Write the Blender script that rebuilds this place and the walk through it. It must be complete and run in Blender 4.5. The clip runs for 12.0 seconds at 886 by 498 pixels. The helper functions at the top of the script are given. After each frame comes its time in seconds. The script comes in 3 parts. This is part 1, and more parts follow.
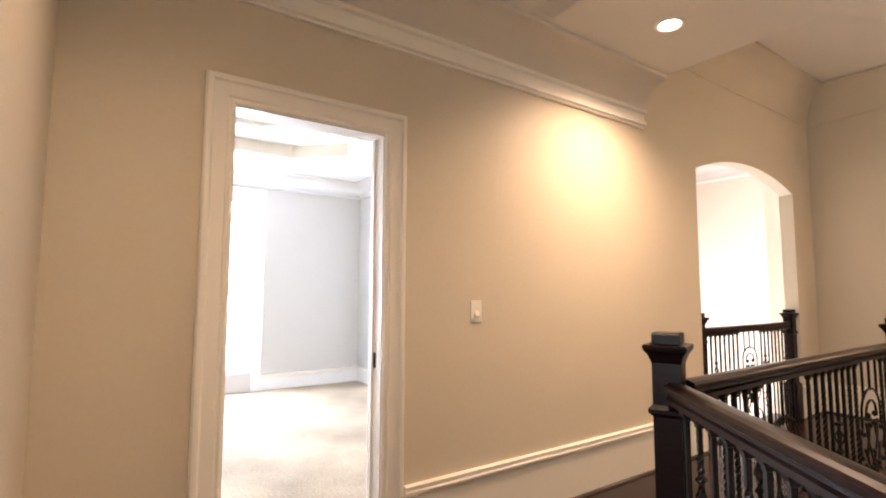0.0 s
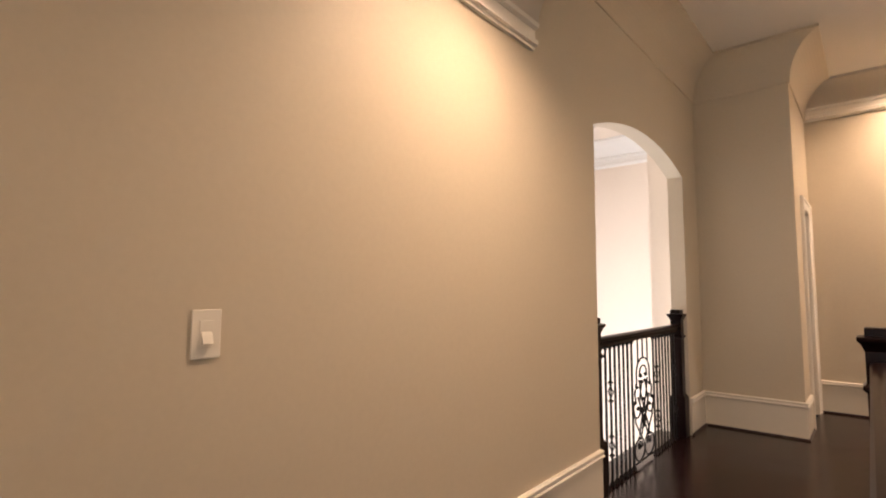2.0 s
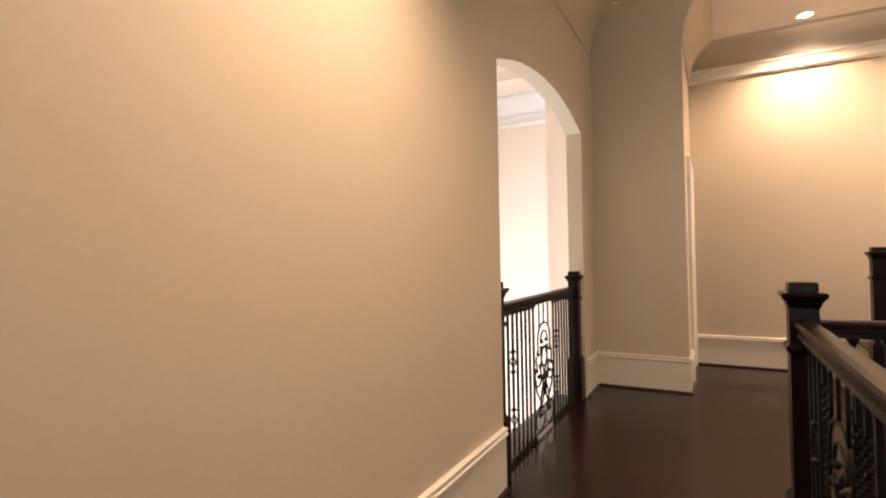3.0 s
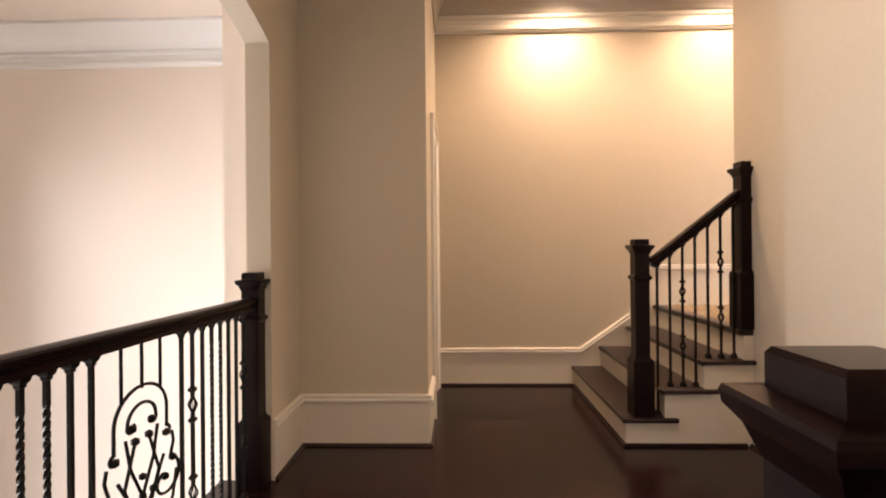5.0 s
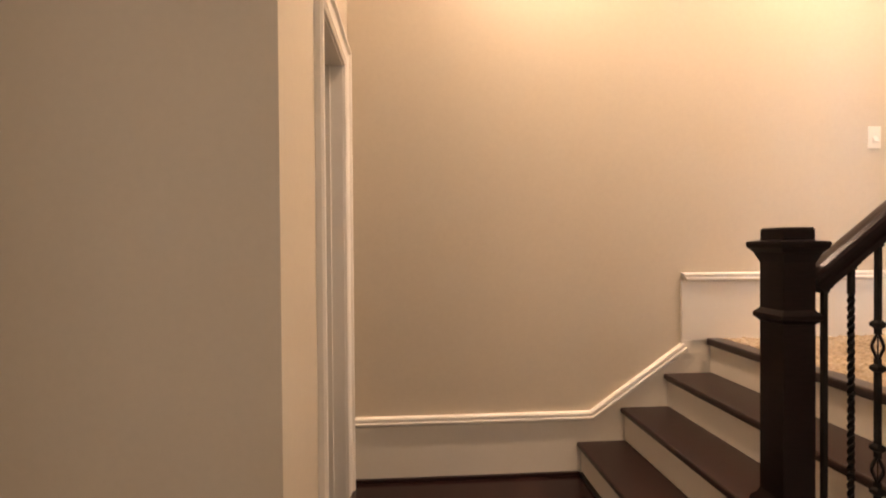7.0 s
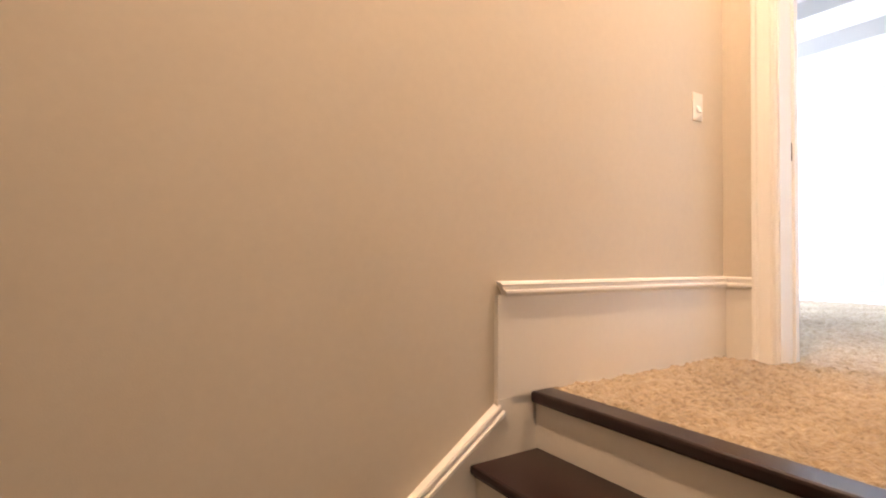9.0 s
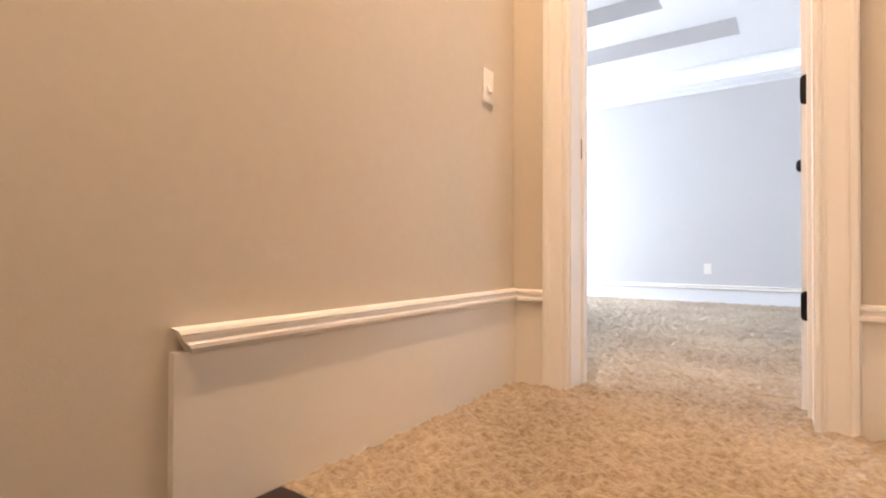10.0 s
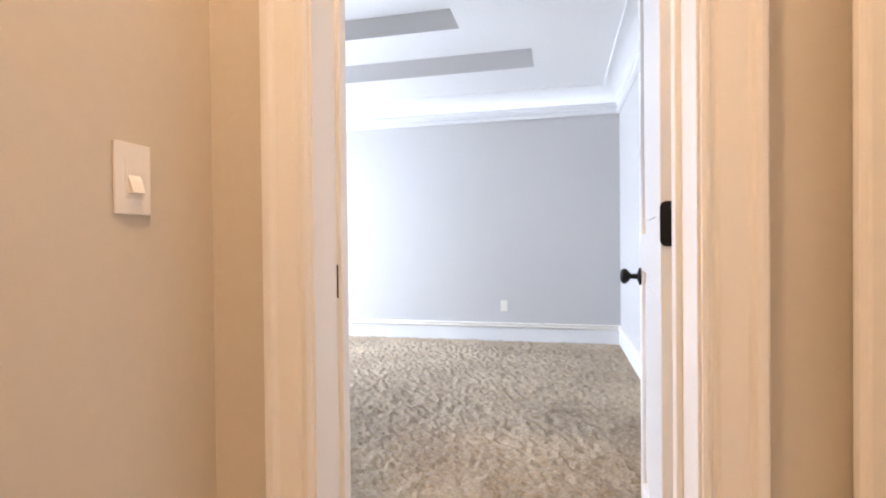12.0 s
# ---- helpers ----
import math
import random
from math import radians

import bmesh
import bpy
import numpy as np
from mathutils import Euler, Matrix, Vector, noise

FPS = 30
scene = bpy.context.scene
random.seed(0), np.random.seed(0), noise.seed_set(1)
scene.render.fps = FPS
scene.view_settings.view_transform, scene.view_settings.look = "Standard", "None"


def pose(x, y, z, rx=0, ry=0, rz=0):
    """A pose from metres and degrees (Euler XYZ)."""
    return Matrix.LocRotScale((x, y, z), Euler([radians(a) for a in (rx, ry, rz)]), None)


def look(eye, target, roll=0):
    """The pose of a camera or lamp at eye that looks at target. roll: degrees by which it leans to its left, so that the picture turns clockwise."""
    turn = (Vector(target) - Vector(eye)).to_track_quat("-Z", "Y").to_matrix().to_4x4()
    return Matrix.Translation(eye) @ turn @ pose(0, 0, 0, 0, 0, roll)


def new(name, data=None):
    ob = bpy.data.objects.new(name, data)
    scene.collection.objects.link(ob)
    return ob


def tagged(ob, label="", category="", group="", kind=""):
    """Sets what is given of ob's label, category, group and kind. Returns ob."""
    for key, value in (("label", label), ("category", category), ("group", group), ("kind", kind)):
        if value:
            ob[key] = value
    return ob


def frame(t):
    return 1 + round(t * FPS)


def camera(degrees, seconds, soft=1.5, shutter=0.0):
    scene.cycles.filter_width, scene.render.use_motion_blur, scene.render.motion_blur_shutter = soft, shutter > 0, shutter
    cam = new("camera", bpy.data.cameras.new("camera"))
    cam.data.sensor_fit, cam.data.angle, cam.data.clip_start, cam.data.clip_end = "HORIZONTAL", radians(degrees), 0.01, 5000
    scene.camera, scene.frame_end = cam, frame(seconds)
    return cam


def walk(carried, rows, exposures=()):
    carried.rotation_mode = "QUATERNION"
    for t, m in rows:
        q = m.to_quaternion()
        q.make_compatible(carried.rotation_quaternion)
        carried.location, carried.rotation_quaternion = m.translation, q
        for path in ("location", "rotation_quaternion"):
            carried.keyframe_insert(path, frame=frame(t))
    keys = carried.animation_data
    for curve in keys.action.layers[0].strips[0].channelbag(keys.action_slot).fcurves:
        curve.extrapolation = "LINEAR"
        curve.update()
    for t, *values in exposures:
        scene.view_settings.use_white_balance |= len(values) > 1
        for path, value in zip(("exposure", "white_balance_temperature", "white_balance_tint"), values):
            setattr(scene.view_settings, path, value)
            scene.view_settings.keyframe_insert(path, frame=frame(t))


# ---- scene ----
cam = camera(83.2, 12.0, soft=2.0)
PATH = [
    (0, (2.34, -7.031, 1.371), (0.705, -5.891, 1.543), 0.2),
    (0.5, (2.067, -6.791, 1.383), (0.586, -5.458, 1.558), 0.0),
    (1, (1.778, -6.428, 1.365), (0.421, -4.969, 1.539), -0.1),
    (1.5, (1.548, -6.159, 1.378), (0.224, -4.666, 1.521), 0.2),
    (2, (1.376, -5.78, 1.378), (0.08, -4.266, 1.54), 0.2),
    (2.1, (1.338, -5.79, 1.362), (0.13, -4.196, 1.391), -0.3),
    (2.5, (1.176, -5.582, 1.338), (-0.015, -3.976, 1.373), -0.4),
    (3, (1.093, -5.316, 1.342), (0.138, -3.559, 1.376), -1.0),
    (3.5, (1.076, -4.862, 1.327), (0.458, -2.96, 1.354), -0.9),
    (3.7, (1.066, -4.648, 1.305), (0.558, -2.714, 1.328), -0.8),
    (5.3, (1.077, -3.004, 1.31), (1.045, -1.004, 1.308), -0.5),
    (5.5, (1.112, -2.77, 1.309), (1.086, -0.77, 1.302), -0.5),
    (6, (1.101, -2.229, 1.305), (1.092, -0.229, 1.297), -0.5),
    (6.5, (1.121, -1.777, 1.346), (1.161, 0.223, 1.32), -0.6),
    (8.3, (1.468, -0.277, 1.227), (2.043, 1.639, 1.26), 0.4),
    (8.5, (1.506, -0.166, 1.222), (2.18, 1.717, 1.268), 0.4),
    (9, (1.714, 0.166, 1.22), (2.792, 1.85, 1.261), 0.4),
    (9.5, (2.01, 0.401, 1.238), (3.36, 1.876, 1.274), 0.2),
    (10, (2.287, 0.517, 1.289), (3.925, 1.664, 1.31), 0.2),
    (10.5, (2.63, 0.59, 1.435), (4.451, 1.417, 1.443), -0.3),
    (11, (2.837, 0.642, 1.571), (4.709, 1.344, 1.57), -0.4),
    (11.5, (2.981, 0.68, 1.727), (4.909, 1.213, 1.711), -0.4),
    (12, (3.192, 0.711, 1.814), (5.14, 1.165, 1.793), -0.6),
]
walk(cam, [(t, look(eye, target, roll)) for t, eye, target, roll in PATH],
     exposures=[(0, 0.95), (0.5, 0.92), (1.0, 0.82), (1.5, 0.5), (2, 0.33), (2.5, 0.43), (3.5, 0.45), (5.5, 0.25), (6.5, 0.27), (8.5, 0.38), (9, 0.29), (9.5, 0.12), (10, 0.0), (11, -0.13), (12, -0.33)])

# world: pale daylight sky, seen only through the windows
world = bpy.data.worlds.new("sky")
scene.world = world
world.use_nodes = True
wn = world.node_tree.nodes
sky = wn.new("ShaderNodeTexSky")
sky.sky_type, sky.sun_disc = "NISHITA", False
sky.sun_elevation, sky.sun_rotation = radians(50), radians(120)
world.node_tree.links.new(sky.outputs[0], wn["Background"].inputs[0])
wn["Background"].inputs[1].default_value = 0.12


def area(name, m, sx, sy, power, color):
    d = bpy.data.lights.new(name, "AREA")
    d.shape, d.size, d.size_y, d.energy, d.color = "RECTANGLE", sx, sy, power, color
    ob = new(name, d)
    ob.matrix_world = m
    return ob


DAY = (0.84, 0.92, 1.0)
WARM = (1.0, 0.675, 0.455)
# daylight in the window openings (pose: lamps shine along their local -z)
area("window_daylight", pose(-5.1, -6.35, 1.46, 0, -90, 0), 2.5, 2.36, 245, (0.74, 0.81, 1.0))
area("window_daylight", pose(-4.55, -0.4, -0.2, 0, -90, 0), 5.0, 3.6, 255, (0.97, 0.90, 0.90)).data.spread = radians(118)
area("window_daylight", pose(7.3, 5.17, 2.1, -76, 0, 0), 1.8, 1.9, 250, (0.69, 0.785, 1.0)).data.spread = radians(150)
area("window_daylight", pose(0.4, 2.07, 1.5, -90, 0, 0), 0.5, 1.0, 6, DAY)
# extra daylight from behind the walker, out of an added, unseen window
area("window_daylight", pose(2.3, -8.97, 1.5, 90, 0, 0), 1.4, 1.6, 22, (0.9, 0.94, 1.0))

# downlights: place, watts; the last two are unseen, added to brighten the hall
LAMPS = [(0.66, -4.10, 3.08, 265), (1.98, 1.02, 3.80, 330), (3.58, 1.02, 3.80, 285), (1.45, -6.75, 3.08, 110), (2.05, -1.75, 3.80, 140)]
for lx, ly, lz, watts in LAMPS:
    d = bpy.data.lights.new("downlight_bulb", "SPOT")
    d.energy, d.color, d.spot_size, d.spot_blend, d.shadow_soft_size = watts, WARM, radians(144), 1.0, 0.05
    new("downlight_bulb", d).matrix_world = pose(lx, ly, lz - 0.012)


# ---- materials ----
def mat(name, base, rough=0.6, metal=0.0, grain=40.0, vary=0.06, bump=0.1, bump_scale=300.0, bump_dist=0.001, stretch=(1, 1, 1), spec=0.5, dark=None, sheen=0.0):
    """A paint, wood, metal or cloth: large and fine colour variation, bump."""
    m = bpy.data.materials.new(name)
    m.use_nodes = True
    nt = m.node_tree
    n, l = nt.nodes, nt.links
    b = n["Principled BSDF"]
    b.inputs["Roughness"].default_value, b.inputs["Metallic"].default_value = rough, metal
    b.inputs["Specular IOR Level"].default_value = spec
    b.inputs["Sheen Weight"].default_value = sheen
    tc = n.new("ShaderNodeTexCoord")
    mp = n.new("ShaderNodeMapping")
    mp.inputs["Scale"].default_value = stretch
    l.new(tc.outputs["Object"], mp.inputs["Vector"])
    fine, wide = n.new("ShaderNodeTexNoise"), n.new("ShaderNodeTexNoise")
    fine.inputs["Scale"].default_value, fine.inputs["Detail"].default_value = grain, 4
    wide.inputs["Scale"].default_value, wide.inputs["Detail"].default_value = 1.3, 3
    l.new(mp.outputs[0], fine.inputs["Vector"])
    l.new(tc.outputs["Object"], wide.inputs["Vector"])
    add = n.new("ShaderNodeMath")
    add.operation = "ADD"
    l.new(fine.outputs["Fac"], add.inputs[0])
    l.new(wide.outputs["Fac"], add.inputs[1])
    ramp = n.new("ShaderNodeMapRange")
    ramp.inputs["From Min"].default_value, ramp.inputs["From Max"].default_value = 0.6, 1.4
    l.new(add.outputs[0], ramp.inputs["Value"])
    mix = n.new("ShaderNodeMix")
    mix.data_type = "RGBA"
    lo = dark if dark else tuple(c * (1 - vary) for c in base)
    hi = tuple(min(1, c * (1 + vary)) for c in base)
    mix.inputs["A"].default_value, mix.inputs["B"].default_value = (*lo, 1), (*hi, 1)
    l.new(ramp.outputs[0], mix.inputs["Factor"])
    l.new(mix.outputs["Result"], b.inputs["Base Color"])
    bt, bp = n.new("ShaderNodeTexNoise"), n.new("ShaderNodeBump")
    bt.inputs["Scale"].default_value, bt.inputs["Detail"].default_value = bump_scale, 3
    l.new(mp.outputs[0], bt.inputs["Vector"])
    l.new(bt.outputs["Fac"], bp.inputs["Height"])
    bp.inputs["Strength"].default_value, bp.inputs["Distance"].default_value = bump, bump_dist
    l.new(bp.outputs[0], b.inputs["Normal"])
    return m


PAINT = mat("greige_wall_paint", (0.60, 0.53, 0.42), 0.55, vary=0.03, bump=0.25, bump_scale=220, spec=0.35)
CEIL = mat("ceiling_paint", (0.66, 0.62, 0.56), 0.8, vary=0.02, bump=0.2, bump_scale=150)
TRIM = mat("cream_trim_paint", (0.80, 0.76, 0.69), 0.4, vary=0.01, bump=0.004, bump_scale=60)
SKIRT = mat("satin_baseboard_paint", (0.74, 0.69, 0.60), 0.4, vary=0.02, bump=0.08, bump_scale=90)
WHITE = mat("white_room_paint", (0.80, 0.80, 0.79), 0.5, vary=0.02, bump=0.1)
GREY = mat("grey_bedroom_paint", (0.56, 0.55, 0.53), 0.6, vary=0.02, bump=0.2, bump_scale=200)
WOOD = mat("espresso_wood", (0.009, 0.0036, 0.0036), 0.30, grain=18, vary=0.5, bump=0.15, bump_scale=60, stretch=(1, 1, 8), spec=0.14)
TREAD = mat("dark_stained_tread", (0.017, 0.0062, 0.0055), 0.3, grain=22, vary=0.5, bump=0.15, bump_scale=60, stretch=(6, 1, 1))
IRON = mat("black_wrought_iron", (0.009, 0.007, 0.006), 0.5, metal=0.15, spec=0.2, grain=60, vary=0.4, bump=0.3, bump_scale=120)
PLASTIC = mat("white_switch_plastic", (0.82, 0.78, 0.70), 0.3, vary=0.01, bump=0.02)
BRONZE = mat("oil_rubbed_bronze", (0.016, 0.013, 0.012), 0.4, metal=0.7, vary=0.3, bump=0.1)
DOORPAINT = mat("white_door_paint", (0.80, 0.79, 0.77), 0.35, vary=0.02, bump=0.06, bump_scale=60)
CHROME = mat("lamp_baffle_white", (0.8, 0.76, 0.7), 0.3, vary=0.02)

# dark plank floor
FLOOR = mat("espresso_plank_floor", (0.021, 0.0072, 0.0062), 0.3, grain=14, vary=0.3, dark=(0.005, 0.0024, 0.0026), bump=0.0, bump_scale=50, stretch=(9, 1, 1), spec=0.32)
n, l = FLOOR.node_tree.nodes, FLOOR.node_tree.links
n["Map Range"].inputs["From Min"].default_value, n["Map Range"].inputs["From Max"].default_value = 0.3, 1.7
br = n.new("ShaderNodeTexBrick")
br.inputs["Scale"].default_value = 1.0
br.inputs["Brick Width"].default_value, br.inputs["Row Height"].default_value, br.inputs["Mortar Size"].default_value = 1.3, 0.127, 0.0015
br.inputs["Color1"].default_value, br.inputs["Color2"].default_value = (0.75, 0.75, 0.75, 1), (1.3, 1.3, 1.3, 1)
br.inputs["Mortar"].default_value = (0.6, 0.6, 0.6, 1)
mp = n.new("ShaderNodeMapping")
mp.inputs["Rotation"].default_value = (0, 0, radians(90))
tc = n.new("ShaderNodeTexCoord")
l.new(tc.outputs["Object"], mp.inputs["Vector"])
l.new(mp.outputs[0], br.inputs["Vector"])
mul = n.new("ShaderNodeMix")
mul.data_type, mul.blend_type = "RGBA", "MULTIPLY"
mul.inputs["Factor"].default_value = 1
pb = n["Principled BSDF"]
l.new(pb.inputs["Base Color"].links[0].from_socket, mul.inputs["A"])
l.new(br.outputs["Color"], mul.inputs["B"])
l.new(mul.outputs["Result"], pb.inputs["Base Color"])
# cloudy wear in the varnish
rn = n.new("ShaderNodeTexNoise")
rn.inputs["Scale"].default_value = 3.0
rr = n.new("ShaderNodeMapRange")
rr.inputs["To Min"].default_value, rr.inputs["To Max"].default_value = 0.17, 0.28
l.new(tc.outputs["Object"], rn.inputs["Vector"])
l.new(rn.outputs["Fac"], rr.inputs["Value"])
l.new(rr.outputs[0], pb.inputs["Roughness"])


def carpet_mat(name, base, dark):
    m = mat(name, base, 0.95, grain=55, vary=0.12, bump=0.9, bump_scale=110, bump_dist=0.012, spec=0.1, dark=dark, sheen=0.2)
    return m


CARPET = carpet_mat("beige_cut_pile_carpet", (0.50, 0.40, 0.27), (0.19, 0.135, 0.085))
FOYER = mat("cream_foyer_paint", (0.78, 0.70, 0.62), 0.55, vary=0.02, bump=0.1)


def glow(name, color, strength):
    m = bpy.data.materials.new(name)
    m.use_nodes = True
    b = m.node_tree.nodes["Principled BSDF"]
    b.inputs["Emission Color"].default_value, b.inputs["Emission Strength"].default_value = (*color, 1), strength
    return m


BULB = glow("lit_bulb_lens", (1.0, 0.86, 0.66), 12)
GLASS = bpy.data.materials.new("window_glass")
GLASS.use_nodes = True
gb = GLASS.node_tree.nodes["Principled BSDF"]
gb.inputs["Transmission Weight"].default_value, gb.inputs["Roughness"].default_value, gb.inputs["IOR"].default_value = 1.0, 0.0, 1.1


# ---- mesh helpers ----
def part(name, bm, material, parent=None, label="", smooth=False):
    me = bpy.data.meshes.new(name)
    bmesh.ops.recalc_face_normals(bm, faces=bm.faces)
    bm.to_mesh(me)
    bm.free()
    me.materials.append(material)
    if smooth:
        for p in me.polygons:
            p.use_smooth = True
    ob = new(name, me)
    if parent:
        ob.parent = parent
    if label:
        ob["label"] = label
    return ob


def box(bm, x0, x1, y0, y1, z0, z1, bevel=0.0):
    r = bmesh.ops.create_cube(bm, size=1)
    vs = r["verts"]
    bmesh.ops.transform(bm, verts=vs, matrix=Matrix.Translation(((x0 + x1) / 2, (y0 + y1) / 2, (z0 + z1) / 2)) @ Matrix.Diagonal((x1 - x0, y1 - y0, z1 - z0, 1)))
    if bevel:
        es = list({e for v in vs for e in v.link_edges})
        bmesh.ops.bevel(bm, geom=es, offset=bevel, segments=2, profile=0.5, affect="EDGES")
    return bm


def boxes(*bs, bevel=0.0):
    bm = bmesh.new()
    for b in bs:
        box(bm, *b, bevel=bevel)
    return bm


def structure(name, bm, material, label="", category="", smooth=False):
    return tagged(part(name, bm, material, smooth=smooth), label, category, kind="structure")


def sweep(path, prof, to=None, closed=False, bm=None):
    """Runs the closed profile (offset to the left, height) along a plan path with mitred corners."""
    bm = bm or bmesh.new()
    pts = [Vector(p) for p in path]
    rings = []
    k = len(pts)
    for i, p in enumerate(pts):
        d0 = (p - pts[i - 1]).normalized() if (i or closed) else (pts[1] - p).normalized()
        d1 = (pts[(i + 1) % k] - p).normalized() if (i < k - 1 or closed) else d0
        n0, n1 = Vector((-d0.y, d0.x)), Vector((-d1.y, d1.x))
        mit = (n0 + n1) / max(0.2, 1 + n0.dot(n1))
        ring = []
        for o, h in prof:
            q = p + mit * o
            v = Vector((q.x, q.y, h))
            ring.append(bm.verts.new(to @ v if to else v))
        rings.append(ring)
    m = len(prof)
    for i in range(k if closed else k - 1):
        a, b = rings[i], rings[(i + 1) % k]
        for j in range(m):
            bm.faces.new((a[j], a[(j + 1) % m], b[(j + 1) % m], b[j]))
    if not closed:
        bm.faces.new(rings[0])
        bm.faces.new(rings[-1][::-1])
    return bm


def tube(bm, pts, r, seg=6):
    """A round bar through the points, with closed ends."""
    pts = [Vector(p) for p in pts]
    rings = []
    up = None
    for i, p in enumerate(pts):
        d = (pts[min(i + 1, len(pts) - 1)] - pts[max(i - 1, 0)]).normalized()
        if up is None:
            up = d.orthogonal().normalized()
        up = (up - d * up.dot(d)).normalized()
        side = d.cross(up)
        rings.append([bm.verts.new(p + (up * math.cos(a) + side * math.sin(a)) * r) for a in [2 * math.pi * k / seg for k in range(seg)]])
    for a, b in zip(rings, rings[1:]):
        for j in range(seg):
            bm.faces.new((a[j], a[(j + 1) % seg], b[(j + 1) % seg], b[j]))
    bm.faces.new(rings[0][::-1])
    bm.faces.new(rings[-1])
    return bm


def lathe(bm, prof, seg=16, to=None):
    """Turns (radius, height) about z."""
    rings = []
    for r, z in prof:
        ring = []
        for k in range(seg):
            a = 2 * math.pi * k / seg
            v = Vector((r * math.cos(a), r * math.sin(a), z))
            ring.append(bm.verts.new(to @ v if to else v))
        rings.append(ring)
    for a, b in zip(rings, rings[1:]):
        for j in range(seg):
            bm.faces.new((a[j], a[(j + 1) % seg], b[(j + 1) % seg], b[j]))
    bm.faces.new(rings[0][::-1])
    bm.faces.new(rings[-1])
    return bm


def square_turn(bm, prof, twist=0.0, z0=0, z1=1, cx=0.0, cy=0.0):
    """A square bar whose half width changes with height: (half, z). twist: turns between z0 and z1."""
    rings = []
    for hw, z in prof:
        a = twist * 2 * math.pi * min(1, max(0, (z - z0) / (z1 - z0)))
        rings.append([bm.verts.new((cx + hw * (sx * math.cos(a) - sy * math.sin(a)), cy + hw * (sx * math.sin(a) + sy * math.cos(a)), z)) for sx, sy in ((-1, -1), (1, -1), (1, 1), (-1, 1))])
    for a, b in zip(rings, rings[1:]):
        for j in range(4):
            bm.faces.new((a[j], a[(j + 1) % 4], b[(j + 1) % 4], b[j]))
    bm.faces.new(rings[0][::-1])
    bm.faces.new(rings[-1])
    return bm


# ---- setting: floors ----
def carpet(x0, x1, y0, y1, z, cell):
    """A thick slab whose top is a fine grid of uneven tufts."""
    nx, ny = int((x1 - x0) / cell), int((y1 - y0) / cell)
    verts, faces = [], []
    for i in range(nx + 1):
        for j in range(ny + 1):
            x, y = x0 + (x1 - x0) * i / nx, y0 + (y1 - y0) * j / ny
            d = 0.017 * noise.noise(Vector((x * 30, y * 30, 0.3))) + 0.008 * noise.noise(Vector((x * 11, y * 11, 4.0))) + random.uniform(-0.003, 0.003)
            verts.append((x, y, z + d))
    for i in range(nx):
        for j in range(ny):
            a = i * (ny + 1) + j
            faces.append((a, a + ny + 1, a + ny + 2, a + 1))
    me = bpy.data.meshes.new("carpet_pile")
    me.from_pydata(verts, [], faces)
    bm = bmesh.new()
    bm.from_mesh(me)
    bpy.data.meshes.remove(me)
    box(bm, x0 + 0.03, x1, y0, y1, z - 0.2, z - 0.016)
    return bm


R = 0.189      # riser
L = 4 * R      # upper landing
LOW, HIGH = 3.08, 3.80
T = 0.14       # wall thickness
FX, WY = 8.6, -7.2
STEP_Y = -3.42  # where the hall ceiling rises

def slab(bm, outline, z0, z1):
    """A flat slab over a plan outline."""
    lo = [bm.verts.new((x, y, z0)) for x, y in outline]
    hi = [bm.verts.new((x, y, z1)) for x, y in outline]
    bm.faces.new(lo[::-1])
    bm.faces.new(hi)
    for i in range(len(outline)):
        j = (i + 1) % len(outline)
        bm.faces.new((lo[i], lo[j], hi[j], hi[i]))
    return bm


DIAG = -6.56   # where the angled railing meets the far wall
hall_floor = structure("floor", slab(boxes((1.0, 3.0, -9.0, WY, -0.25, 0), (0, 1.47, -5.52, -2.99, -0.25, 0), (0, 3.0, -2.99, 1.485, -0.25, 0), (-0.30, 0, -2.61, -0.52, -0.25, 0)), [(0, WY), (3.0, WY), (3.0, DIAG - 0.2), (1.47, -5.52), (0, -5.52)], -0.25, 0), FLOOR, "dark espresso hardwood plank hallway floor, satin varnish", "floor")
structure("floor_landing", carpet(3.0, 4.36, 0.21, 1.47, L + 0.004, 0.014), CARPET, "beige cut-pile carpet on the upper landing", "carpet")
structure("floor_bedroom_east", carpet(4.36, FX, 0.10, 5.0, L + 0.002, 0.026), CARPET, "beige cut-pile bedroom carpet", "carpet")
structure("floor_bedroom_west", boxes((-5.1, -T, -9.6, -3.52, -0.2, 0.0), (-T, 0, -6.562, -5.772, -0.2, 0.0)), CARPET, "pale bedroom carpet in bright daylight", "carpet")
structure("floor_foyer", boxes((-4.6, 0, -3.4, 2.3, -3.2, -3.0)), WHITE, "pale foyer floor far below the balcony", "floor")
structure("floor_stairwell", boxes((1.40, 2.76, -6.8, -2.92, -3.2, -3.0)), FLOOR, "dark floor at the bottom of the stairwell", "floor")
structure("wall_stairwell", boxes((1.40, 1.47, -5.52, -2.99, -3.0, -0.25), (1.40, 2.76, -6.87, -6.8, -3.0, -0.25), (1.40, 1.47, -6.8, -5.52, -3.0, -0.25), (1.40, 2.76, -2.99, -2.92, -3.0, -0.25)), PAINT, "greige painted stairwell wall", "wall")

# ---- setting: walls ----
A0, A1, SPRING, RISE = -2.61, -0.52, 2.50, 0.18


